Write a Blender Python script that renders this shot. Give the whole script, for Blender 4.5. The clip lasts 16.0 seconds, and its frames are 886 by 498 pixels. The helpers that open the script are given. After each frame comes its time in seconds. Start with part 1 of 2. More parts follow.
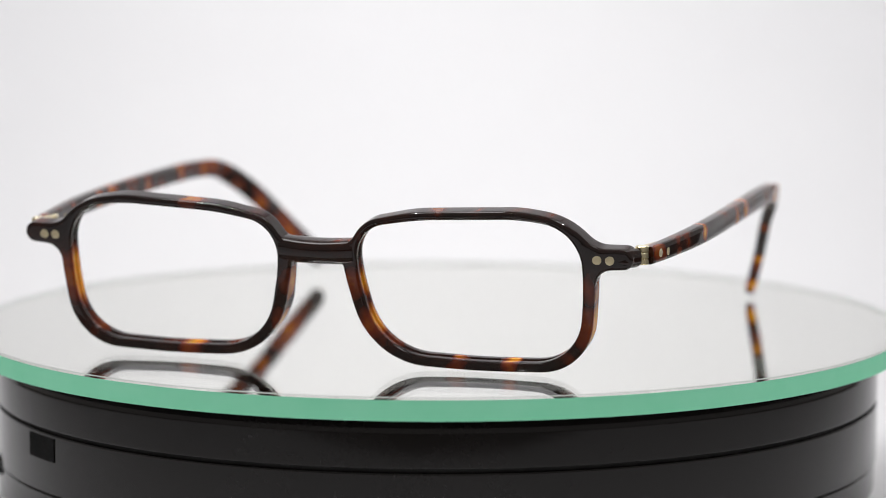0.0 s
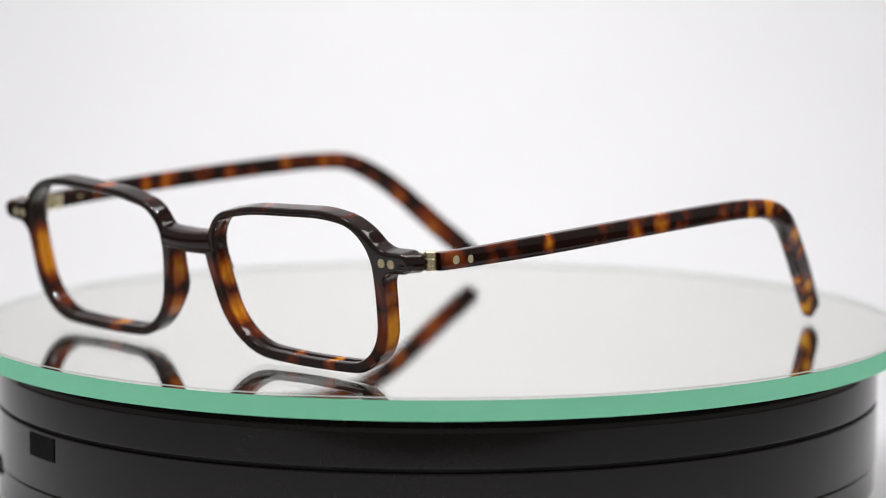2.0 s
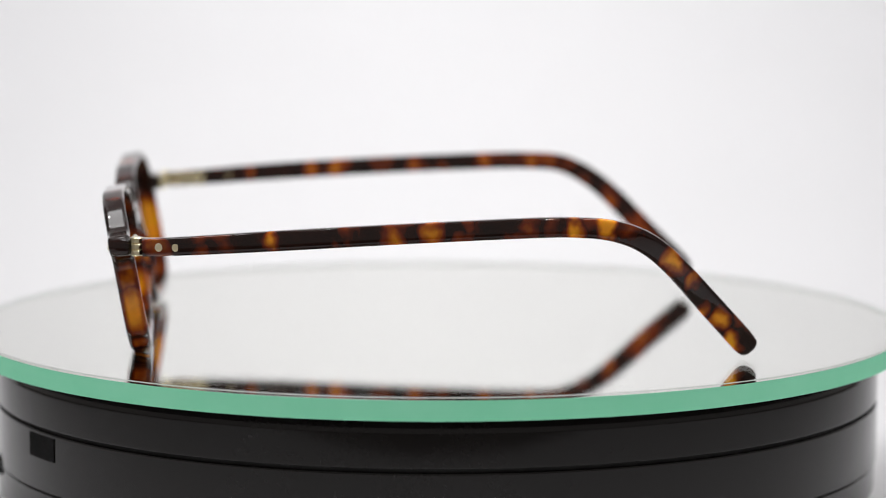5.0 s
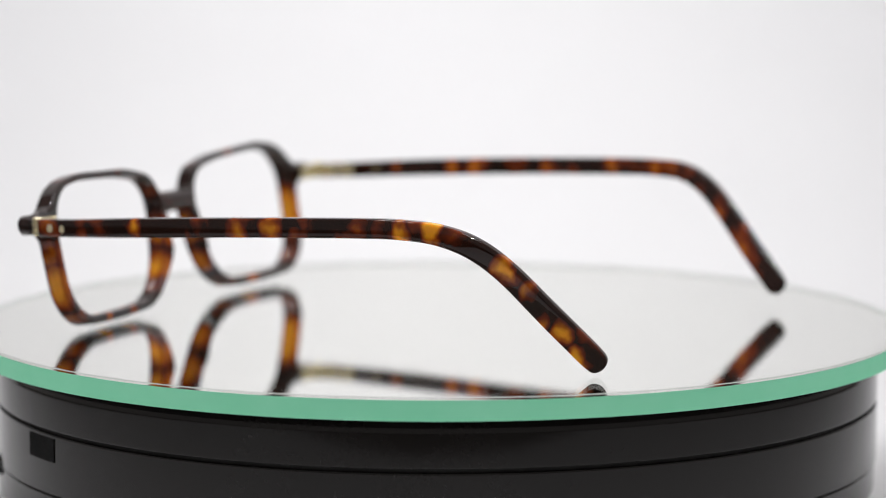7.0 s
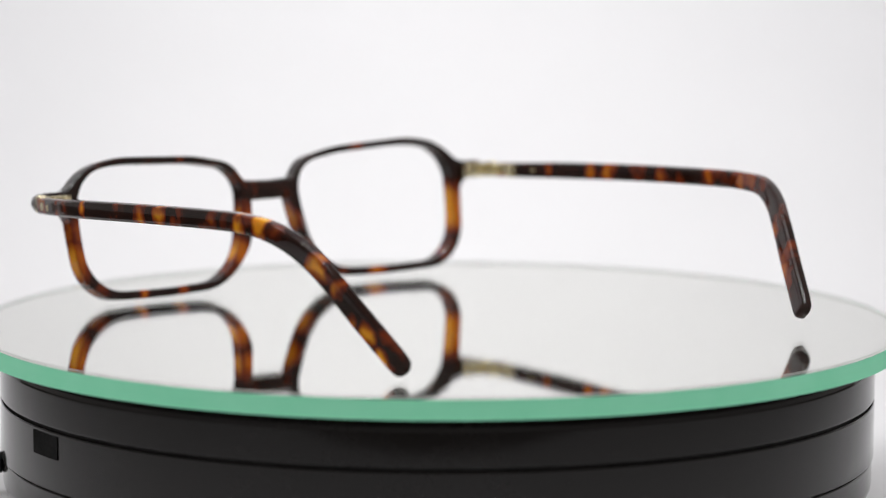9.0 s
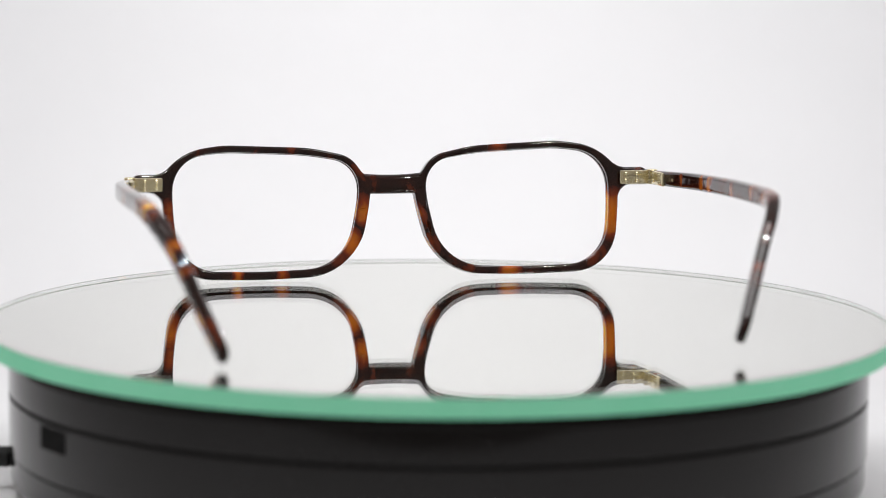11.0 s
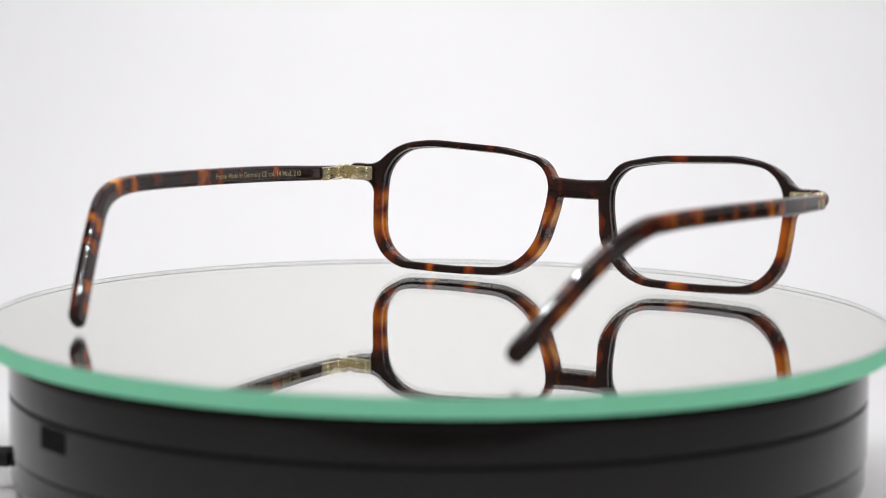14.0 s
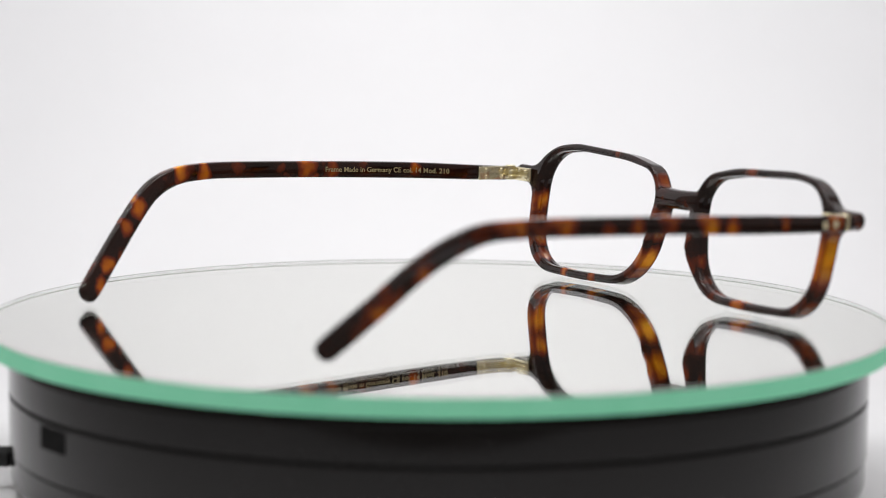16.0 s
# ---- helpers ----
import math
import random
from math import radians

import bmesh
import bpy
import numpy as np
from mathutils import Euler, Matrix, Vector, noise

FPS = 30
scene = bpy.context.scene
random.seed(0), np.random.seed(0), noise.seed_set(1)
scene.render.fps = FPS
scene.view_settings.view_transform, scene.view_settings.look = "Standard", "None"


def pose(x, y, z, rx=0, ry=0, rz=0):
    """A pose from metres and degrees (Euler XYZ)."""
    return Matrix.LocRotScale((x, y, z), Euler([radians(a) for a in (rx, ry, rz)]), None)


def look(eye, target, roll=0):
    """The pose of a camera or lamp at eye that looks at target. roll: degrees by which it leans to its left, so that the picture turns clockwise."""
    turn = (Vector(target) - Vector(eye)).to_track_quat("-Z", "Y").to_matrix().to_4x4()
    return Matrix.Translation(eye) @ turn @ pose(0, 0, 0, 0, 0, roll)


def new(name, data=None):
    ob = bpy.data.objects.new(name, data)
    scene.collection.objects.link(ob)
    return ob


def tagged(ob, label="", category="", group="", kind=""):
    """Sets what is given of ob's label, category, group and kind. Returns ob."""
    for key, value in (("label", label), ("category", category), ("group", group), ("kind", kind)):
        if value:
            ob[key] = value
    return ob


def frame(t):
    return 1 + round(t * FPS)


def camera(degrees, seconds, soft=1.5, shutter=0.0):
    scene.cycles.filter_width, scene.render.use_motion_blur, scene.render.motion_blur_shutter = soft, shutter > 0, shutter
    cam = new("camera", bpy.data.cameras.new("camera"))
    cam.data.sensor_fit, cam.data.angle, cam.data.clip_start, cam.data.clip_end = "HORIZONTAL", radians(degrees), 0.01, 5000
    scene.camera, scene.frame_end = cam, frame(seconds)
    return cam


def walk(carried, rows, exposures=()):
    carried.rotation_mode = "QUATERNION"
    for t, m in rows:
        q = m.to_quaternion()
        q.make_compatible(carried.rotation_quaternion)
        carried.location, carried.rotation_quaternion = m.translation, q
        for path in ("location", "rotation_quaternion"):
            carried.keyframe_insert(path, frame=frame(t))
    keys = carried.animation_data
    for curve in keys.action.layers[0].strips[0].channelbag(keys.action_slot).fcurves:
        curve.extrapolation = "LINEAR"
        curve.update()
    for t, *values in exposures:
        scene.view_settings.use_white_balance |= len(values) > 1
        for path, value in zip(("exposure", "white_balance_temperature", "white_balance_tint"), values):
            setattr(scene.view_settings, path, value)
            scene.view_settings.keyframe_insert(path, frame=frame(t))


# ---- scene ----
# the camera stands before the turntable; refocusing between 8.2 and 10.3 s narrows its view a little
cam = camera(16.737, 16.0, soft=0.85)


def stand(dist, height, pan, tilt, lean):
    eye = Vector((0.0, -dist, height))
    way = Vector((math.sin(pan) * math.cos(tilt), math.cos(pan) * math.cos(tilt), math.sin(tilt)))
    return look(eye, eye + way, math.degrees(lean))


NEAR_STAND = stand(0.70509, 0.10307, 0.00193, -0.12194, 0.00146)
FAR_STAND = stand(0.72099, 0.10806, 0.00109, -0.12612, 0.00827)
walk(cam, [(0.0, NEAR_STAND), (4.0, NEAR_STAND), (8.2, NEAR_STAND), (10.3, FAR_STAND), (13.0, FAR_STAND), (16.0, FAR_STAND)])

# the lens is focused on the near rim of the plate, and pulled to the far eyeglass rims between 8.2 and 10.3 s
NEAR_FOCUS, FAR_FOCUS = pose(0, -0.082, 0.02), pose(0, 0.066, 0.02)
focus_point = new("focus_point")
cam.data.dof.use_dof = True
cam.data.dof.focus_object = focus_point
cam.data.dof.aperture_fstop = 11.0

# ---------------------------------------------------------------- light
scene.view_settings.exposure = 0.0
world = bpy.data.worlds.new("dim_room")
world.use_nodes = True
world.node_tree.nodes["Background"].inputs[0].default_value = (1.0, 0.95, 0.92, 1)
world.node_tree.nodes["Background"].inputs[1].default_value = 0.27
scene.world = world


def area(name, m, size, watts, colour, shape="RECTANGLE", size_y=None):
    lamp = bpy.data.lights.new(name, "AREA")
    lamp.shape, lamp.size, lamp.energy, lamp.color = shape, size, watts, colour
    if shape == "RECTANGLE":
        lamp.size_y = size_y or size
    ob = new(name, lamp)
    ob.matrix_world = m
    return ob


for lx in (-0.215, 0.215):
    area("tent_panel_lamp", look((lx, 0.0, 0.595), (lx, 0.28, 0.05)), 0.12, 0.64, (1.0, 0.997, 1.004), size_y=0.26)
for lx, ly in ((-0.21, -0.27), (-0.07, -0.11), (0.07, -0.11), (0.21, -0.27), (-0.27, -0.02), (0.27, -0.02)):
    area("led_lamp", look((lx, ly, 0.60), (0, 0.10, 0)), 0.016, 0.505, (1.0, 0.997, 1.004), "DISK")

# ---------------------------------------------------------------- materials


def nodes_of(name):
    mat = bpy.data.materials.new(name)
    mat.use_nodes = True
    tree = mat.node_tree
    return mat, tree, tree.nodes["Principled BSDF"]


def link(tree, a, b):
    tree.links.new(a, b)


def value_node(tree, op, a, b=None, clamp=False):
    n = tree.nodes.new("ShaderNodeMath")
    n.operation, n.use_clamp = op, clamp
    for i, v in enumerate((a, b)):
        if v is None:
            continue
        if isinstance(v, (int, float)):
            n.inputs[i].default_value = v
        else:
            link(tree, v, n.inputs[i])
    return n.outputs[0]


def noise_node(tree, coords, scale, detail=3.0, rough=0.55):
    n = tree.nodes.new("ShaderNodeTexNoise")
    n.inputs["Scale"].default_value, n.inputs["Detail"].default_value = scale, detail
    n.inputs["Roughness"].default_value = rough
    link(tree, coords, n.inputs["Vector"])
    return n


def ramp_node(tree, fac, stops, interpolation="LINEAR"):
    n = tree.nodes.new("ShaderNodeValToRGB")
    n.color_ramp.interpolation = interpolation
    els = n.color_ramp.elements
    while len(els) < len(stops):
        els.new(0.5)
    for e, (p, c) in zip(els, stops):
        e.position, e.color = p, (*c, 1)
    link(tree, fac, n.inputs[0])
    return n.outputs[0]


def map_node(tree, v, a, b, c, d):
    n = tree.nodes.new("ShaderNodeMapRange")
    n.interpolation_type = "SMOOTHSTEP"
    for i, k in enumerate((a, b, c, d)):
        n.inputs[i + 1].default_value = k
    link(tree, v, n.inputs[0])
    return n.outputs[0]


def bumped(tree, bsdf, height, strength, distance):
    n = tree.nodes.new("ShaderNodeBump")
    n.inputs["Strength"].default_value, n.inputs["Distance"].default_value = strength, distance
    link(tree, height, n.inputs["Height"])
    link(tree, n.outputs[0], bsdf.inputs["Normal"])


def plain(name, colour, rough, metal=0.0, grain=0.06, scale=60.0, coat=0.0, relief=0.0):
    """A surface of one colour with mottling at two scales, uneven gloss and fine relief."""
    mat, tree, bsdf = nodes_of(name)
    co = tree.nodes.new("ShaderNodeTexCoord").outputs["Object"]
    big, fine = noise_node(tree, co, scale), noise_node(tree, co, scale * 14)
    both = value_node(tree, "ADD", value_node(tree, "MULTIPLY", big.outputs[0], 0.65), value_node(tree, "MULTIPLY", fine.outputs[0], 0.35))
    lo, hi = [c * (1 - grain) for c in colour], [min(1, c * (1 + grain)) for c in colour]
    link(tree, ramp_node(tree, both, [(0.3, lo), (0.7, hi)]), bsdf.inputs["Base Color"])
    link(tree, map_node(tree, both, 0.3, 0.7, rough * 0.85, rough * 1.15), bsdf.inputs["Roughness"])
    bsdf.inputs["Metallic"].default_value = metal
    bsdf.inputs["Coat Weight"].default_value = coat
    if relief:
        bumped(tree, bsdf, fine.outputs[0], 0.4, relief)
    return mat


def tortoise(name, spots, stretch=(1, 1, 1), face_shade=False, outer=0, inner=0.62):
    """Polished tortoiseshell acetate: near-black brown with red-brown clouds, and amber blotches round the spots (x, y, z, reach, glow) in metres."""
    mat, tree, bsdf = nodes_of(name)
    co = tree.nodes.new("ShaderNodeTexCoord").outputs["Object"]
    warp = noise_node(tree, co, 190.0, 2.0, 0.5)
    off = tree.nodes.new("ShaderNodeVectorMath")
    off.operation = "MULTIPLY_ADD"
    link(tree, warp.outputs["Color"], off.inputs[0])
    off.inputs[1].default_value = (0.005, 0.005, 0.005)
    link(tree, co, off.inputs[2])
    shift = tree.nodes.new("ShaderNodeVectorMath")
    shift.operation = "SUBTRACT"
    link(tree, off.outputs[0], shift.inputs[0])
    shift.inputs[1].default_value = (0.0025, 0.0025, 0.0025)
    scaled = tree.nodes.new("ShaderNodeVectorMath")
    scaled.operation = "MULTIPLY"
    link(tree, shift.outputs[0], scaled.inputs[0])
    scaled.inputs[1].default_value = stretch
    cloud = noise_node(tree, scaled.outputs[0], 130.0, 2.0, 0.5)
    total = map_node(tree, cloud.outputs[0], 0.44, 0.74, 0.09, 0.54)
    for x, y, z, reach, glow in spots:
        d = tree.nodes.new("ShaderNodeVectorMath")
        d.operation = "DISTANCE"
        link(tree, scaled.outputs[0], d.inputs[0])
        d.inputs[1].default_value = (x * stretch[0], y * stretch[1], z * stretch[2])
        total = value_node(tree, "MAXIMUM", total, map_node(tree, d.outputs["Value"], reach * 0.1, reach * 1.25, glow, 0.0))
    if face_shade:
        # dim light on the front and back faces, put into the colour by depth
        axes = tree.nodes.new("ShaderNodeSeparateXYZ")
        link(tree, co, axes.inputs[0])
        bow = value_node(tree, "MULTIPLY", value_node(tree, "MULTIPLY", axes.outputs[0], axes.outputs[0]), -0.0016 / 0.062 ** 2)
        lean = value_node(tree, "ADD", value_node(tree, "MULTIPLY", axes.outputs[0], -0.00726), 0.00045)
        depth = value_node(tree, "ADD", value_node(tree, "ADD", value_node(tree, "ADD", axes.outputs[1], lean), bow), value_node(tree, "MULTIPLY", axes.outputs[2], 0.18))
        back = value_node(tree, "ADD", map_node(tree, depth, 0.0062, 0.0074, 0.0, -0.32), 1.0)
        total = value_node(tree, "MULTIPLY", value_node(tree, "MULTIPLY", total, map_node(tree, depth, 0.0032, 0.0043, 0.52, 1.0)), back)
    if outer:
        # the pattern is darker on faces that turn towards the wearer
        side = tree.nodes.new("ShaderNodeSeparateXYZ")
        link(tree, tree.nodes.new("ShaderNodeTexCoord").outputs["Normal"], side.inputs[0])
        total = value_node(tree, "MULTIPLY", total, map_node(tree, value_node(tree, "MULTIPLY", side.outputs[0], outer), -0.5, 0.1, inner, 1.0))
    fleck = noise_node(tree, co, 340.0, 3.0, 0.65)
    total = value_node(tree, "ADD", total, value_node(tree, "MULTIPLY", value_node(tree, "SUBTRACT", fleck.outputs[0], 0.5), 0.22), True)
    stops = [(0.0, (0.006, 0.0026, 0.002)), (0.25, (0.024, 0.0052, 0.0023)), (0.46, (0.15, 0.022, 0.004)), (0.68, (0.45, 0.12, 0.005)), (0.92, (0.98, 0.43, 0.018))]
    link(tree, ramp_node(tree, total, stops), bsdf.inputs["Base Color"])
    bsdf.inputs["Roughness"].default_value = 0.035
    bsdf.inputs["IOR"].default_value = 1.47
    link(tree, map_node(tree, total, 0.22, 0.7, 0.0, 0.8), bsdf.inputs["Subsurface Weight"])
    bsdf.inputs["Subsurface Radius"].default_value = (1.0, 0.42, 0.12)
    bsdf.inputs["Subsurface Scale"].default_value = 0.0014
    link(tree, map_node(tree, total, 0.45, 0.95, 0.0, 0.22), bsdf.inputs["Transmission Weight"])
    polish = noise_node(tree, co, 260.0, 1.0, 0.4)
    bumped(tree, bsdf, polish.outputs[0], 0.05, 0.0003)
    return mat


MM = 0.001


def mm_spots(rows):
    return [tuple(v * MM for v in r[:4]) + (r[4],) for r in rows]


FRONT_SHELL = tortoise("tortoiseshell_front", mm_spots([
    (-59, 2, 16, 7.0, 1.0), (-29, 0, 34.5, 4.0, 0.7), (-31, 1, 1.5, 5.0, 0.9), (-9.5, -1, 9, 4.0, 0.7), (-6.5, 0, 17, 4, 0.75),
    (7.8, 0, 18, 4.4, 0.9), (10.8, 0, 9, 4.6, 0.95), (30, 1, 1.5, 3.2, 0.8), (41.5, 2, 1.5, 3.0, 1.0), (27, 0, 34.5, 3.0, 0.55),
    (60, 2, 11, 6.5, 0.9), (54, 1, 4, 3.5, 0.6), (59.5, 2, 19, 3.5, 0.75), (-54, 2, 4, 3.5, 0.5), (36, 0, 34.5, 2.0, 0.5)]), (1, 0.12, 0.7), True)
LEFT_SHELL = tortoise("tortoiseshell_temple_a", mm_spots([
    (2.5, -4, 0, 4.0, 0.55), (2, 6, -1, 3.0, 0.5), (2, 20.5, 2.0, 3.0, 1.0), (2, 34, 1, 2.4, 0.4), (2, 46, 2.6, 3.4, 0.85), (2, 54, 3.6, 3.6, 0.95), (2, 52, 0.6, 2.2, 0.8), (2, 62, 4.2, 2.4, 0.6),
    (2, 75, 4.6, 3.0, 0.6), (2, 84.8, 4, 3.0, 1.05), (2, 91.5, 5, 3.2, 1.1), (2, 92.5, 2.4, 2.0, 0.7), (-3, 106, -4, 3.3, 1.1), (-5, 110.5, -8, 2.6, 0.95),
    (-7, 113.5, -15, 2.6, 0.9), (-8, 117.5, -17, 3.0, 1.05), (-9, 120, -22, 3.0, 1.0)]), (0.35, 1, 0.75), outer=1)
RIGHT_SHELL = tortoise("tortoiseshell_temple_b", mm_spots([
    (-2, -3, 0, 4.5, 0.6), (-2, 14, 1.5, 3.0, 0.6), (-2, 30, 1.5, 3.4, 0.7), (-2, 36, 2, 4.0, 0.75), (-2, 57, 3, 3.2, 0.6), (-2, 64, 2, 2.6, 0.5), (-2, 75, 4.5, 3.2, 0.7),
    (-2, 87, 4, 3.4, 0.68), (4, 100, -1, 2.4, 0.45), (6, 106, -5, 3.2, 0.6), (8, 111, -10, 2.6, 0.5), (10, 115, -14, 3.6, 0.65)]), (0.25, 1, 0.7), outer=-1, inner=0.92)
HINGE_METAL = plain("nickel_hinge", (0.84, 0.75, 0.50), 0.22, 1.0, 0.10, 500.0)
RIVET_METAL = plain("pale_brass_rivet", (0.66, 0.58, 0.38), 0.42, 0.55, 0.10, 700.0)
PRINT_INK = plain("print_ink", (0.30, 0.245, 0.13), 0.5, 0.2, 0.1, 900.0)
BLACK_PLASTIC = plain("black_gloss_plastic", (0.0100, 0.0085, 0.0080), 0.09, 0.0, 0.2, 45.0, 0.0, 0.000006)
BLACK_PLASTIC.node_tree.nodes["Principled BSDF"].inputs["Specular IOR Level"].default_value = 0.33
SEAM_BLACK = plain("black_seam", (0.004, 0.004, 0.004), 0.6, 0.0, 0.2, 80.0)
MATT_BLACK = plain("matt_black", (0.003, 0.003, 0.003), 0.9, 0.0, 0.2, 80.0)
MATT_BLACK.node_tree.nodes["Principled BSDF"].inputs["Specular IOR Level"].default_value = 0.25
PAPER = plain("white_paper", (0.83, 0.825, 0.838), 0.75, 0.0, 0.012, 9.0, 0.0, 0.0001)
FABRIC = plain("white_tent_fabric", (0.82, 0.82, 0.82), 0.8, 0.0, 0.03, 25.0)
TABLE_WOOD = plain("dark_table", (0.03, 0.024, 0.02), 0.5, 0.0, 0.2, 12.0)
ROOM_PAINT = plain("dim_room_paint", (0.30, 0.29, 0.28), 0.7, 0.0, 0.06, 4.0)


BACKING = plain("mirror_backing_paint", (0.02, 0.02, 0.02), 0.6, 0.0, 0.1, 90.0)
GROUND_ARRIS = plain("ground_arris", (0.46, 0.50, 0.46), 0.5, 0.0, 0.12, 300.0)


def glass_top():
    """The polished face of the mirror glass: clear, with its own faint reflection over that of the silvering."""
    mat, tree, bsdf = nodes_of("clear_glass")
    tree.nodes.remove(bsdf)
    clear = tree.nodes.new("ShaderNodeBsdfTransparent")
    shine = tree.nodes.new("ShaderNodeBsdfGlossy")
    shine.inputs["Roughness"].default_value = 0.0
    mix = tree.nodes.new("ShaderNodeMixShader")
    mix.inputs[0].default_value = 0.2
    link(tree, clear.outputs[0], mix.inputs[1])
    link(tree, shine.outputs[0], mix.inputs[2])
    link(tree, mix.outputs[0], tree.nodes["Material Output"].inputs["Surface"])
    return mat


def silver():
    mat, tree, bsdf = nodes_of("silvering")
    bsdf.inputs["Base Color"].default_value = (0.99, 1.0, 0.945, 1)
    bsdf.inputs["Metallic"].default_value = 1.0
    bsdf.inputs["Roughness"].default_value = 0.0
    return mat


def green_edge():
    """Ground edge of float glass: bright green stands in for light leaving the plate."""
    mat, tree, bsdf = nodes_of("green_glass_edge")
    co = tree.nodes.new("ShaderNodeTexCoord").outputs["Object"]
    streak = noise_node(tree, co, 120.0, 3.0, 0.5)
    link(tree, ramp_node(tree, streak.outputs[0], [(0.3, (0.32, 0.97, 0.62)), (0.7, (0.36, 1.0, 0.66))]), bsdf.inputs["Base Color"])
    bsdf.inputs["Specular IOR Level"].default_value = 0.25
    bsdf.inputs["Roughness"].default_value = 0.6
    bsdf.inputs["IOR"].default_value = 1.52
    return mat


CLEAR_GLASS, SILVER, GREEN_EDGE = glass_top(), silver(), green_edge()

# ---------------------------------------------------------------- building helpers


def part(name, bm, material, parent=None, label="", smooth=35.0, flat=False):
    me = bpy.data.meshes.new(name)
    bm.normal_update()
    bm.to_mesh(me)
    bm.free()
    return part_mesh(name, me, material, parent, label, smooth, flat)


def part_mesh(name, me, material, parent=None, label="", smooth=35.0, flat=False):
    for m in material if isinstance(material, (list, tuple)) else [material]:
        me.materials.append(m)
    if smooth:
        for p in me.polygons:
            p.use_smooth = True
        me.set_sharp_from_angle(angle=radians(smooth))
    ob = new(name, me)
    if flat:
        ob.modifiers.new("even_faces", "WEIGHTED_NORMAL").keep_sharp = True
    if parent is not None:
        ob.parent = parent
    if label:
        ob["label"] = label
    return ob


def box_bm(size, centre=(0, 0, 0), bevel=0.0, segments=2):
    bm = bmesh.new()
    bmesh.ops.create_cube(bm, size=1.0, matrix=Matrix.Translation(centre) @ Matrix.Diagonal((*size, 1)))
    if bevel:
        bmesh.ops.bevel(bm, geom=bm.edges[:], offset=bevel, segments=segments, profile=0.5, affect="EDGES")
    return bm


def lathe_bm(profile, steps=128, closed=False):
    """Turn a profile of (radius, height) round the z axis."""
    bm = bmesh.new()
    rings = []
    for r, z in profile:
        if r < 1e-6:
            rings.append([bm.verts.new((0, 0, z))])
        else:
            rings.append([bm.verts.new((r * math.cos(2 * math.pi * k / steps), r * math.sin(2 * math.pi * k / steps), z)) for k in range(steps)])
    pairs = list(zip(rings, rings[1:])) + ([(rings[-1], rings[0])] if closed else [])
    for a, b in pairs:
        for k in range(steps):
            j = (k + 1) % steps
            if len(a) == 1:
                bm.faces.new((a[0], b[k], b[j]))
            elif len(b) == 1:
                bm.faces.new((a[k], b[0], a[j]))
            else:
                bm.faces.new((a[k], b[k], b[j], a[j]))
    bmesh.ops.recalc_face_normals(bm, faces=bm.faces[:])
    return bm


def rounded_outline(corners, closed=True, per_arc=9):
    """A smooth outline from corners (x, z, radius): each corner becomes an arc that touches both sides."""
    pts, n = [], len(corners)
    for i, (x, z, r) in enumerate(corners):
        p = Vector((x, z))
        if r <= 0 or (not closed and i in (0, n - 1)):
            pts.append(p)
            continue
        a = Vector(corners[i - 1][:2]) - p
        b = Vector(corners[(i + 1) % n][:2]) - p
        la, lb = a.length, b.length
        a, b = a / la, b / lb
        half = math.acos(max(-1, min(1, a.dot(b)))) / 2
        share = 0.3 if r >= 100 else 0.69
        cut = min(r / math.tan(half), la * share, lb * share)
        r = cut * math.tan(half)
        mid = p + (a + b).normalized() * (r / math.sin(half))
        s, e = p + a * cut - mid, p + b * cut - mid
        turn = s.angle_signed(e)
        for k in range(per_arc + 1):
            w = -turn * k / per_arc
            pts.append(mid + Vector((s.x * math.cos(w) - s.y * math.sin(w), s.x * math.sin(w) + s.y * math.cos(w))))
    return pts


def smooth_path(knots, steps):
    """Points on a Catmull-Rom curve through knots of any number of values each."""
    ks = [np.array(k, float) for k in knots]
    ks = [2 * ks[0] - ks[1]] + ks + [2 * ks[-1] - ks[-2]]
    out = []
    for i in range(1, len(ks) - 2):
        p0, p1, p2, p3 = ks[i - 1:i + 3]
        for k in range(steps):
            u = k / steps
            out.append(0.5 * (2 * p1 + (p2 - p0) * u + (2 * p0 - 5 * p1 + 4 * p2 - p3) * u * u + (3 * p1 - p0 - 3 * p2 + p3) * u ** 3))
    out.append(ks[-2])
    return out


# ---------------------------------------------------------------- the place: table, paper sweep, light tent, room


TABLE_Z = -0.0405
PAPER_HALF = 0.265


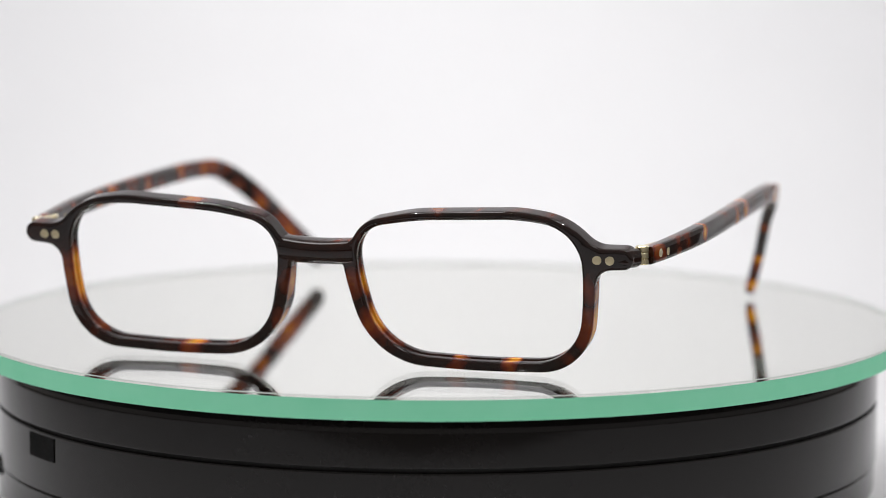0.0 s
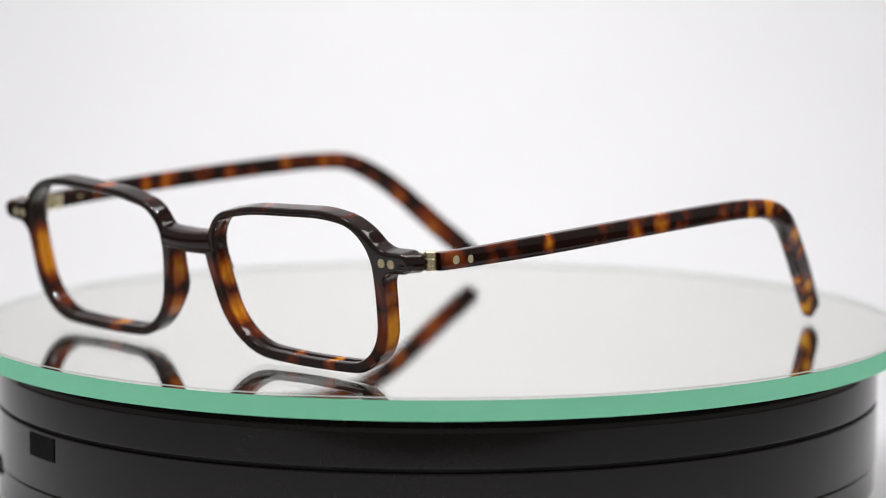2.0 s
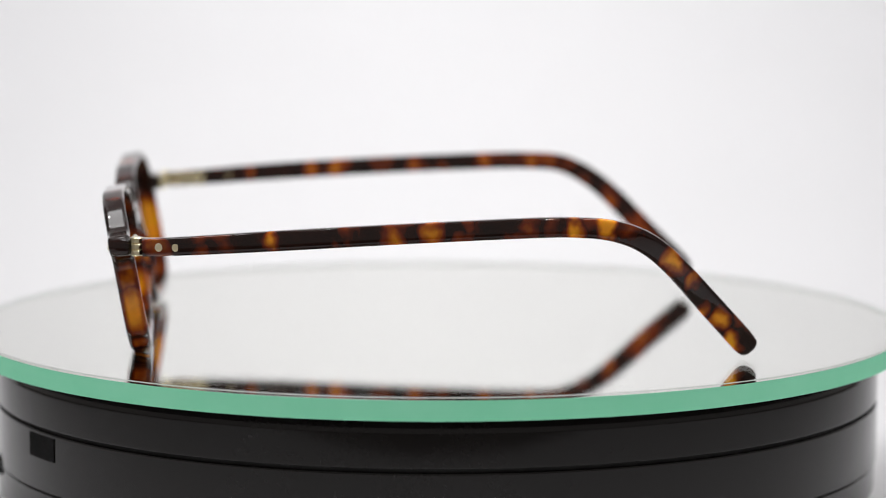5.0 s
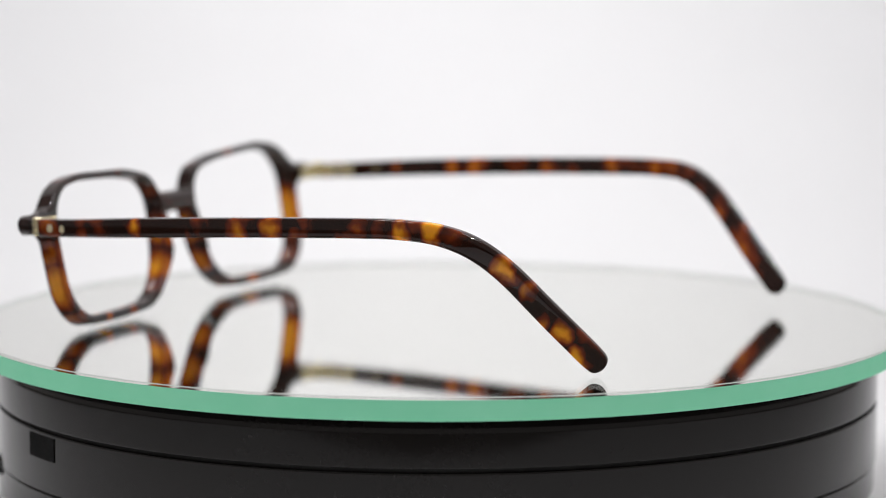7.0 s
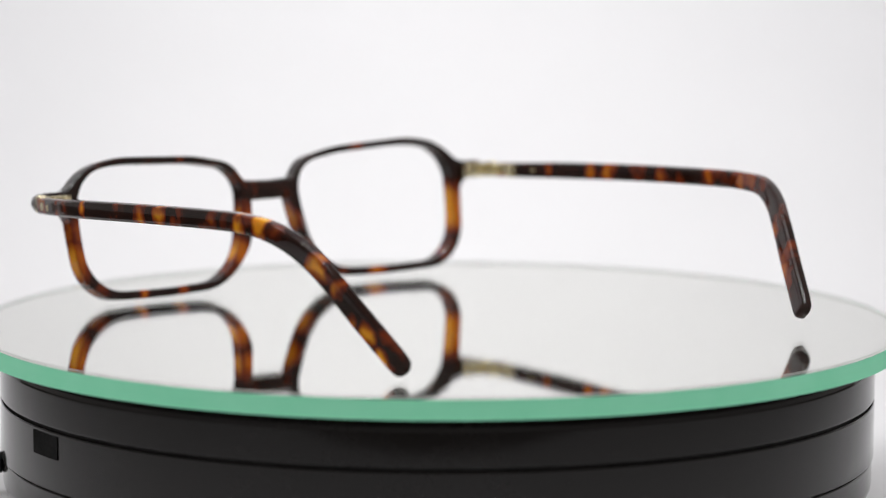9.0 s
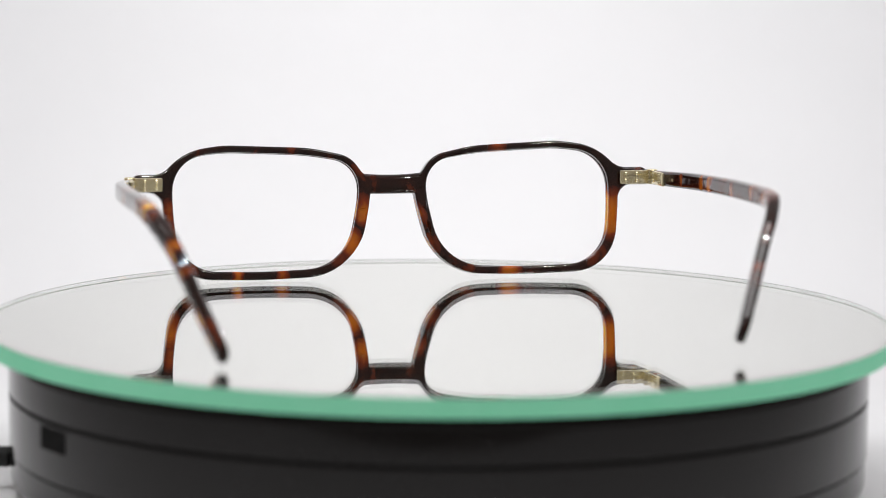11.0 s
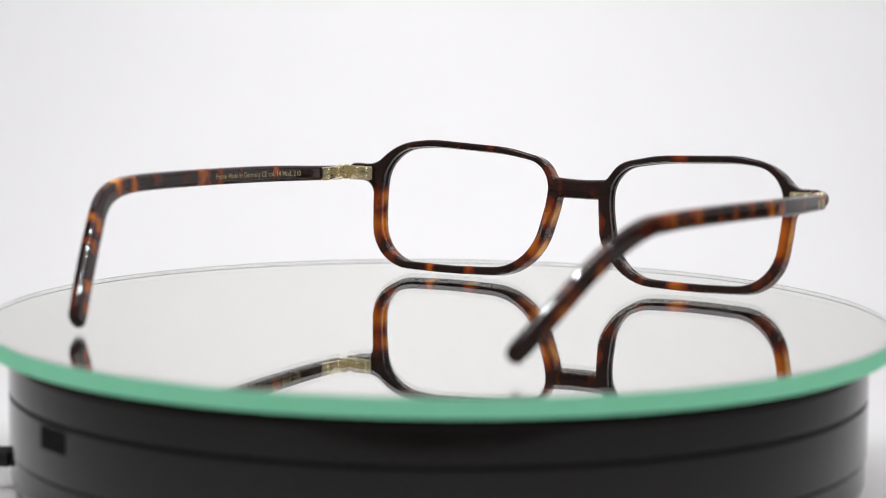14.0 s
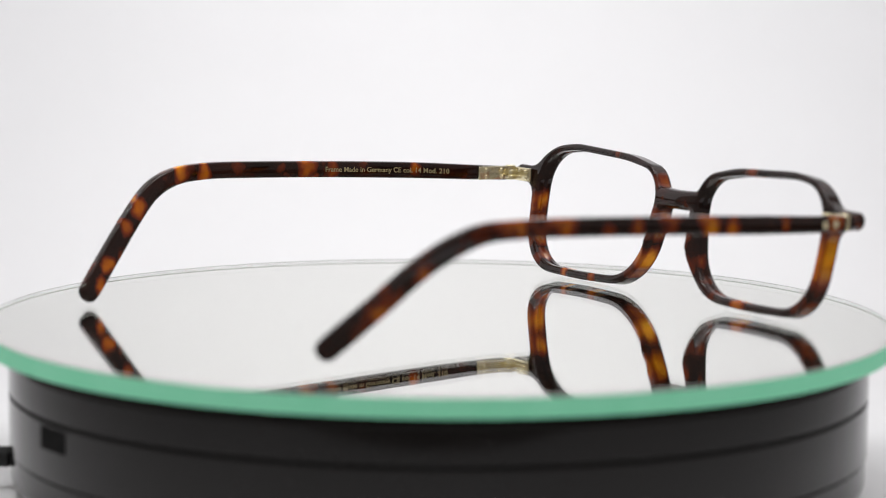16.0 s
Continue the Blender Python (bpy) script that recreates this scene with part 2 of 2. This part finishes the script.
def build_setting():
    # paper that lies on the table and curves up behind
    bm = bmesh.new()
    prof = [(-0.245, 0.0)] + [(0.10 + 0.45 * math.sin(a), 0.35 - 0.35 * math.cos(a)) for a in (math.pi / 2 * k / 32 for k in range(33))] + [(0.55, 0.66)]
    front = [bm.verts.new((-PAPER_HALF, y, z)) for y, z in prof]
    back = [bm.verts.new((PAPER_HALF, y, z)) for y, z in prof]
    for i in range(len(prof) - 1):
        bm.faces.new((front[i], back[i], back[i + 1], front[i + 1]))
    ob = part("backdrop", bm, PAPER)
    ob.location.z = TABLE_Z
    sol = ob.modifiers.new("thickness", "SOLIDIFY")
    sol.thickness, sol.offset = 0.001, -1
    tagged(ob, "white seamless paper sweep curving up behind the turntable", "backdrop", kind="structure")
    # table
    ob = part("table", box_bm((1.4, 0.99, 0.03), (0, 0.115, TABLE_Z - 0.0185), 0.004), TABLE_WOOD)
    tagged(ob, "dark table top under the white paper sweep", "table", kind="structure")
    # tent, its sides unseen and set close in to bounce light onto the paper
    for sx, nm in ((-1, "wall_west"), (1, "wall_east")):
        ob = part(nm, box_bm((0.004, 0.42, 0.70), (sx * 0.28, 0.36, TABLE_Z + 0.351)), FABRIC)
        tagged(ob, "unseen white fabric side of the light tent, placed to bounce light", "tent wall", kind="structure")
    ob = part("wall_north", box_bm((0.96, 0.004, 0.70), (0, 0.575, TABLE_Z + 0.351)), FABRIC)
    tagged(ob, "white fabric back of the light tent", "tent wall", kind="structure")
    ob = part("ceiling", box_bm((0.96, 0.94, 0.004), (0, 0.10, TABLE_Z + 0.704)), FABRIC)
    tagged(ob, "white fabric top of the light tent", "tent top", kind="structure")
    ob = part("floor", box_bm((9.0, 9.0, 0.1), (0, 0, -0.85)), ROOM_PAINT)
    tagged(ob, "plain grey floor of the room", "floor", kind="structure")


# ---------------------------------------------------------------- turntable


PLATE_R, PLATE_T, BASE_R = 0.1091, 0.00497, 0.1034


def build_turntable():
    base = new("turntable")
    tagged(base, "round glossy black plastic display turntable standing on white paper", "turntable")
    base.location.z = TABLE_Z + 0.001
    top = -PLATE_T - 0.0002 - base.location.z
    g1, g2 = top - 0.0111, top - 0.0250

    def ring(name, z1, z0, r, e=0.0006, crown=0.0006):
        """A solid ring with a rounded crown and a rounded foot."""
        over = [(r - crown + crown * math.sin(a), z1 - crown + crown * math.cos(a)) for a in (math.pi / 2 * k / 7 for k in range(8))]
        under = [(r - e + e * math.cos(a), z0 + e - e * math.sin(a)) for a in (math.pi / 2 * k / 5 for k in range(6))]
        prof = [(0, z1), (r - crown - 0.0002, z1)] + over + [(r, z1 - crown - 0.0002), (r, z0 + e + 0.0002)] + under + [(0, z0)]
        return part(name, lathe_bm(prof, 192), BLACK_PLASTIC, base)

    ring("top_ring", top, g1 + 0.0004, BASE_R, 0.0003, 0.0032)
    part("seam", lathe_bm([(BASE_R - 0.004, g1 + 0.0012), (BASE_R - 0.0011, g1 + 0.0012), (BASE_R - 0.0011, g1 - 0.0012), (BASE_R - 0.004, g1 - 0.0012)], 192), SEAM_BLACK, base, "dark recessed seam round the base")
    ring("body", g1 - 0.0004, g2 + 0.0002, BASE_R, 0.0003, 0.0003)
    part("seam", lathe_bm([(BASE_R - 0.004, g2 + 0.0008), (BASE_R - 0.0008, g2 + 0.0008), (BASE_R - 0.0008, g2 - 0.0008), (BASE_R - 0.004, g2 - 0.0008)], 192), SEAM_BLACK, base, "dark recessed seam round the base")
    ring("foot_ring", g2 - 0.0002, 0.0, BASE_R - 0.0004, 0.0035, 0.0004)
    # cable plug on the side
    bm = lathe_bm([(0, 0.0), (0.0022, 0.0), (0.0025, 0.0004), (0.0025, 0.0034), (0.0019, 0.0044), (0, 0.0046)], 24)
    bmesh.ops.transform(bm, matrix=pose(-BASE_R + 0.001, -0.012, g1 - 0.0165, 0, -90, 0), verts=bm.verts[:])
    part("cable_plug", bm, SEAM_BLACK, base, "small round black plug on the side")
    # dark patch under the upper seam
    bm = bmesh.new()
    grid = []
    for k in range(9):
        a = math.pi + radians(30.0 + 6.6 * k / 8)
        grid.append([bm.verts.new((r * math.cos(a), r * math.sin(a), z)) for r, z in ((BASE_R - 0.001, g1 - 0.0010), (BASE_R + 0.0002, g1 - 0.0012), (BASE_R + 0.0002, g1 - 0.0064), (BASE_R - 0.001, g1 - 0.0066))])
    for a, b in zip(grid, grid[1:]):
        for i in range(3):
            bm.faces.new((a[i], a[i + 1], b[i + 1], b[i]))
    bmesh.ops.recalc_face_normals(bm, faces=bm.faces[:])
    part("dark_patch", bm, MATT_BLACK, base, "small matt black patch on the side")
    return base


def build_plate():
    bm = bmesh.new()
    steps, e = 256, 0.00018
    prof = [(PLATE_R - 0.0002, 0.0), (PLATE_R, -0.0002), (PLATE_R, -0.0006), (PLATE_R, -PLATE_T + e), (PLATE_R - e, -PLATE_T)]
    rings = [[bm.verts.new((r * math.cos(2 * math.pi * k / steps), r * math.sin(2 * math.pi * k / steps), z)) for k in range(steps)] for r, z in prof]
    for n, (a, b) in enumerate(zip(rings, rings[1:])):
        for k in range(steps):
            bm.faces.new((a[k], b[k], b[(k + 1) % steps], a[(k + 1) % steps])).material_index = (3, 0, 1, 1)[n]
    bm.faces.new(rings[0]).material_index = 0
    bm.faces.new(list(reversed(rings[-1]))).material_index = 4
    # the silvering, at the depth at which it shows through the glass
    bm.faces.new([bm.verts.new(((PLATE_R - 0.0001) * math.cos(2 * math.pi * k / steps), (PLATE_R - 0.0001) * math.sin(2 * math.pi * k / steps), -0.0006)) for k in range(steps)]).material_index = 2
    bmesh.ops.recalc_face_normals(bm, faces=bm.faces[:])
    ob = part("mirror_plate", bm, [CLEAR_GLASS, GREEN_EDGE, SILVER, GROUND_ARRIS, BACKING], smooth=30)
    return tagged(ob, "round back-silvered mirror glass with a green edge on the turntable", "mirror")


# ---------------------------------------------------------------- eyeglasses (built in millimetres, x to the wearer's left, y to the back)


LENS = [(8.7, 29.9, 10.0), (23, 32.3, 400), (45, 33.3, 400), (58.2, 31.6, 9.5), (58.4, 19.0, 300), (56.9, 2.9, 11.0), (35, 2.2, 300), (13.0, 3.0, 13.5), (9.2, 20.0, 300)]
HALF = [(7.4, 26.5, 3.4), (11.0, 31.7, 8.0), (22, 34.05, 400), (45, 35.1, 400), (55.2, 33.6, 16.0), (61.0, 27.8, 6.0), (69.4, 27.9, 2.15), (69.1, 23.6, 2.15), (61.0, 23.1, 4.0),
        (60.8, 18.0, 300), (59.1, 0.9, 12.0), (35, 0.1, 300), (10.7, 0.9, 16.5), (6.5, 18.5, 200), (5.7, 23.3, 2.6)]
DEPTH = 4.8


def face_y(x, z):
    """The front face: bowed towards the bridge, leaning back at the bottom."""
    return -2.3 + x * 0.00726 + 1.6 * min(1.2, (x / 62) ** 2) + (26 - z) * 0.18


def build_front(parent):
    cu = bpy.data.curves.new("front", "CURVE")
    cu.dimensions, cu.fill_mode = "2D", "BOTH"
    outer = HALF + [(-x, z, r) for x, z, r in reversed(HALF)]
    loops = [rounded_outline(outer), rounded_outline(LENS), rounded_outline([(-x, z, r) for x, z, r in LENS])]
    e = 0.8
    for n, pts in enumerate(loops):
        sp = cu.splines.new("POLY")
        sp.points.add(len(pts) - 1)
        for k, p in enumerate(pts):
            sp.points[k].co = (p.x, p.y, 0, 1)
        sp.use_cyclic_u = True
    cu.extrude, cu.bevel_depth, cu.bevel_resolution, cu.offset = DEPTH / 2 - e, e, 3, -e
    ob = bpy.data.objects.new("front", cu)
    scene.collection.objects.link(ob)
    me = bpy.data.meshes.new_from_object(ob.evaluated_get(bpy.context.evaluated_depsgraph_get()))
    bpy.data.objects.remove(ob)
    bm = bmesh.new()
    bm.from_mesh(me)
    bpy.data.meshes.remove(me)
    bmesh.ops.remove_doubles(bm, verts=bm.verts[:], dist=0.002)
    # the groove that would hold a lens, cut round the inside of each rim
    for d in (-0.65, 0.0, 0.65):
        bmesh.ops.bisect_plane(bm, geom=bm.verts[:] + bm.edges[:] + bm.faces[:], dist=0.001, plane_co=(0, 0, d), plane_no=(0, 0, 1))
    bm.normal_update()
    sunk = [v for v in bm.verts if abs(v.co.z) < 0.01 and 7.6 < abs(v.co.x) < 59.4 and 1.6 < v.co.y < 34.0 and (abs(v.co.x) - 34) * v.normal.x * math.copysign(1, v.co.x) / 25 + (v.co.y - 18) * v.normal.y / 15 < 0]
    for v in sunk:
        v.co -= v.normal * 0.6
    for v in bm.verts:
        x, z, d = v.co
        y, z = face_y(x, z) + 0.984 * (DEPTH / 2 - d), z + 0.177 * (DEPTH / 2 - d)
        # nose side grows deeper and spreads to the back, where the pads are
        nose = max(0.0, 1 - abs(abs(x) - 8.5) / 5.0) * max(0.0, 1 - abs(z - 14) / 9.0)
        if d < 0 and abs(x) < 8.8 + max(0, (14 - z)) * 0.5:
            y += 1.6 * nose
        v.co = (x, y, z)
    # rounded bridge bar
    rings = []
    for k in range(17):
        x = -8.4 + 16.8 * k / 16
        w = (x / 8.4) ** 2
        hh, dd, zc = 5.1 + 0.4 * w, 6.0 - 0.9 * w, 24.7 + 0.3 * w
        yc = face_y(x, zc) + 2.4 - 0.1 * (1 - w)
        ring = []
        for q in range(36):
            a = 2 * math.pi * q / 36
            c, sn = math.cos(a), math.sin(a)
            u, v = dd / 2 * math.copysign(abs(c) ** 0.6, c), hh / 2 * math.copysign(abs(sn) ** 0.7, sn)
            ring.append(bm.verts.new((x, yc + u * 0.984 - v * 0.177, zc + v * 0.984 + u * 0.177)))
        rings.append(ring)
    for a, b in zip(rings, rings[1:]):
        for q in range(36):
            bm.faces.new((a[q], a[(q + 1) % 36], b[(q + 1) % 36], b[q]))
    bm.faces.new(rings[0]), bm.faces.new(rings[-1])
    # end pieces turn to the back
    for s in (-1, 1):
        block = box_bm((6.6, 5.1, 4.0), (s * 65.9, 2.65, 25.95), 1.45, 4)
        for v in block.verts:
            if v.co.y > 2:
                v.co.x += s * 0.9
        tmp = bpy.data.meshes.new("tmp")
        block.to_mesh(tmp)
        block.free()
        bm.from_mesh(tmp)
        bpy.data.meshes.remove(tmp)
    bmesh.ops.recalc_face_normals(bm, faces=bm.faces[:])
    for v in bm.verts:
        v.co *= MM
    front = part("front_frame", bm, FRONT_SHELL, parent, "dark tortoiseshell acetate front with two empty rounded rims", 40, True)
    for s in (-1, 1):
        for x in (61.7, 64.4):
            bm = lathe_bm([(0, 0.25), (0.75, 0.22), (0.98, 0.1), (1.0, -0.4)], 20)
            bmesh.ops.transform(bm, matrix=Matrix.Scale(MM, 4) @ pose(s * x, face_y(s * x, 25.6), 25.6, 90, 0, 0), verts=bm.verts[:])
            part("rivet", bm, RIVET_METAL, front, "pale brass rivet head")
        # hinge leaf on the back of the end piece, with two rivet ends
        bm = box_bm((8.4, 1.0, 3.6), (s * 65.2, 5.35, 26.1), 0.3)
        bmesh.ops.transform(bm, matrix=Matrix.Scale(MM, 4), verts=bm.verts[:])
        leaf = part("hinge_leaf", bm, HINGE_METAL, front, "nickel hinge leaf")
        for x in (62.6, 65.6):
            for z in (25.3, 27.1):
                bm = bmesh.new()
                bmesh.ops.create_uvsphere(bm, u_segments=10, v_segments=6, radius=0.55, matrix=Matrix.Translation((s * x, 5.85, z)))
                bmesh.ops.transform(bm, matrix=Matrix.Scale(MM, 4), verts=bm.verts[:])
                part("hinge_pin", bm, HINGE_METAL, leaf)
    return front


# stations of a temple: x, y, z of its middle line, height, thickness
TEMPLE_L = [(70.4, 7.6, 26.1, 3.8, 2.6), (72.1, 18, 26.7, 4.0, 2.9), (74.3, 36, 27.9, 4.3, 3.2), (74.9, 62, 29.3, 4.3, 3.3), (74.6, 88, 30.4, 4.3, 3.4),
            (74.3, 99, 30.5, 4.3, 3.5), (73.4, 107.2, 29.6, 4.5, 3.3), (71.6, 114.1, 26.9, 4.8, 3.1), (69.0, 120.3, 21.9, 5.0, 2.9), (65.6, 128.5, 13.0, 5.3, 2.8),
            (62.4, 135.4, 5.4, 5.4, 2.7), (61.5, 137.4, 3.2, 5.1, 2.6)]
TEMPLE_R = [(-70.4, 7.6, 26.1, 3.8, 2.6), (-71.8, 18, 26.7, 4.0, 2.9), (-73.8, 36, 27.8, 4.3, 3.2), (-74.3, 62, 29.2, 4.3, 3.3), (-73.7, 90, 30.3, 4.3, 3.4),
            (-73.0, 101, 30.4, 4.3, 3.5), (-71.5, 108.5, 29.8, 4.5, 3.3), (-69.0, 115.0, 26.9, 4.8, 3.1), (-65.4, 121.3, 21.9, 5.0, 2.9), (-60.8, 129.3, 13.7, 5.3, 2.8),
            (-56.8, 136.4, 6.7, 5.4, 2.7), (-55.6, 138.4, 4.7, 5.1, 2.6)]


def build_temple(parent, stations, s, shell, lettering=""):
    origin = Vector((s * 71.0, 14.0, 26.3))
    path = smooth_path(stations, 8)
    pos = [Vector(p[:3]) for p in path]
    # rounded end
    tip_dir = (pos[-1] - pos[-2]).normalized()
    rows = [(p, path[i][3], path[i][4]) for i, p in enumerate(pos)]
    h, w = path[-1][3], path[-1][4]
    for k in range(1, 7):
        a = math.pi / 2 * k / 6
        rows.append((pos[-1] + tip_dir * (h * 0.42 * math.sin(a)), max(0.05, h * math.cos(a)), max(0.05, w * (0.25 + 0.75 * math.cos(a)) if k < 6 else 0.05)))
    bm = bmesh.new()
    rings, count = [], 32
    for i, (p, hh, ww) in enumerate(rows):
        t = (rows[min(i + 1, len(rows) - 1)][0] - rows[max(i - 1, 0)][0]).normalized()
        side = Vector((1, 0, 0))
        side = (side - t * side.dot(t)).normalized()
        up = side.cross(t).normalized()
        ring = []
        for k in range(count):
            a = 2 * math.pi * (k + 0.5) / count
            c, sn = math.cos(a), math.sin(a)
            n = 2 / 4.6
            ring.append(bm.verts.new((p + side * (ww / 2 * math.copysign(abs(c) ** n, c)) + up * (hh / 2 * math.copysign(abs(sn) ** n, sn)) - origin) * MM))
        rings.append(ring)
    for a, b in zip(rings, rings[1:]):
        for k in range(count):
            bm.faces.new((a[k], a[(k + 1) % count], b[(k + 1) % count], b[k]))
    bm.faces.new(rings[0])
    bm.faces.new(list(reversed(rings[-1])))
    bmesh.ops.recalc_face_normals(bm, faces=bm.faces[:])
    ob = part("temple", bm, shell, parent, "dark tortoiseshell acetate temple with amber blotches and a bent ear end", 50)
    ob.location = origin * MM

    def local(bm):
        bmesh.ops.transform(bm, matrix=Matrix.Scale(MM, 4) @ Matrix.Translation(-origin), verts=bm.verts[:])
        return bm

    for y in (11.0, 14.6):
        bm = lathe_bm([(0, 0.2), (0.7, 0.18), (0.92, 0.05), (0.95, -0.4)], 20)
        bmesh.ops.transform(bm, matrix=pose(s * (70.4 + (y - 7.6) * 0.163 + 1.36), y, 26.35, 0, s * 90, 0), verts=bm.verts[:])
        part("rivet", local(bm), RIVET_METAL, ob, "pale brass rivet head")
    bm = box_bm((0.9, 9.6, 3.5), (s * 69.3, 11.6, 26.35), 0.25)
    bmesh.ops.rotate(bm, cent=(s * 69.3, 8, 26.3), matrix=Matrix.Rotation(-s * 0.10, 3, "Z"), verts=bm.verts[:])
    leaf = part("hinge_leaf", local(bm), HINGE_METAL, ob, "nickel hinge leaf")
    for z in (24.95, 26.3, 27.65):
        bm = lathe_bm([(0, 0.6), (1.25, 0.6), (1.4, 0.45), (1.4, -0.45), (1.25, -0.6), (0, -0.6)], 20)
        bmesh.ops.transform(bm, matrix=pose(s * 69.6, 6.2, z), verts=bm.verts[:])
        part("hinge_barrel", local(bm), HINGE_METAL, leaf)
    for y in (9.6, 14.2):
        for z in (25.5, 27.2):
            bm = bmesh.new()
            bmesh.ops.create_uvsphere(bm, u_segments=10, v_segments=6, radius=0.55, matrix=Matrix.Translation((s * (68.95 + (y - 8) * 0.10), y, z)))
            part("hinge_pin", local(bm), HINGE_METAL, leaf)
    if not lettering:
        y, st = 21.0, min(path, key=lambda q: abs(q[1] - 21.0))
        bm = bmesh.new()
        ring = [bm.verts.new((st[0] - s * (st[4] / 2 + 0.03), y + 2.4 * u, st[2] + 0.2 + w)) for u, w in ((-1, -0.25), (-0.2, -0.6), (0.9, -0.5), (1, 0.1), (0.2, 0.15), (-0.5, 0.7), (-1, 0.5))]
        bm.faces.new(ring)
        part("printed_mark", local(bm), PRINT_INK, ob, "small pale gold printed mark", 0)
    if lettering:
        cu = bpy.data.curves.new("lettering", "FONT")
        cu.body, cu.size, cu.align_x, cu.align_y = lettering, 1.9, "LEFT", "CENTER"
        cu.extrude, cu.offset = 0.02, 0.02
        tmp = bpy.data.objects.new("lettering", cu)
        scene.collection.objects.link(tmp)
        me = bpy.data.meshes.new_from_object(tmp.evaluated_get(bpy.context.evaluated_depsgraph_get()))
        bpy.data.objects.remove(tmp)
        xs = [v.co.x for v in me.vertices]
        lo, hi = min(xs), max(xs)
        for v in me.vertices:
            u = (v.co.x - lo) / (hi - lo)
            y = 62.4 - u * 37.6
            st = [np.interp(y, [q[1] for q in path[:60]], [q[k] for q in path[:60]]) for k in range(5)]
            v.co = (Vector((st[0] - s * (st[4] / 2 + 0.05 + v.co.z), y, st[2] + v.co.y)) - origin) * MM
        part_mesh("lettering", me, PRINT_INK, ob, "small pale printed lettering", 0)
    return ob


def build_eyeglasses():
    glasses = new("eyeglasses")
    tagged(glasses, "tortoiseshell acetate eyeglasses frame standing open on the mirror plate", "eyeglasses")
    build_front(glasses)
    build_temple(glasses, TEMPLE_L, 1, LEFT_SHELL, "Frame Made in Germany CE col. 14 Mod. 210")
    build_temple(glasses, TEMPLE_R, -1, RIGHT_SHELL)
    return glasses


build_setting()
build_turntable()
plate = build_plate()
eyeglasses = build_eyeglasses()


def motions():
    """The plate turns at an even pace and carries the eyeglasses."""
    plate_rows, glasses_rows = [], []
    for k in range(33):
        t = k * 0.5
        turn = -19.27 - 13.61 * t - 0.0035 * (t - 8) ** 2
        a = radians(turn)
        x, y = -0.00101, -0.07306
        plate_rows.append((t, pose(0, 0, 0, 0, 0, turn)))
        glasses_rows.append((t, pose(x * math.cos(a) - y * math.sin(a), x * math.sin(a) + y * math.cos(a), 0, 0, 0.27, turn)))
    walk(focus_point, [(0.0, NEAR_FOCUS), (4.0, NEAR_FOCUS), (8.2, NEAR_FOCUS), (10.3, FAR_FOCUS), (13.0, FAR_FOCUS), (16.0, FAR_FOCUS)])
    walk(plate, plate_rows)
    walk(eyeglasses, glasses_rows)


motions()
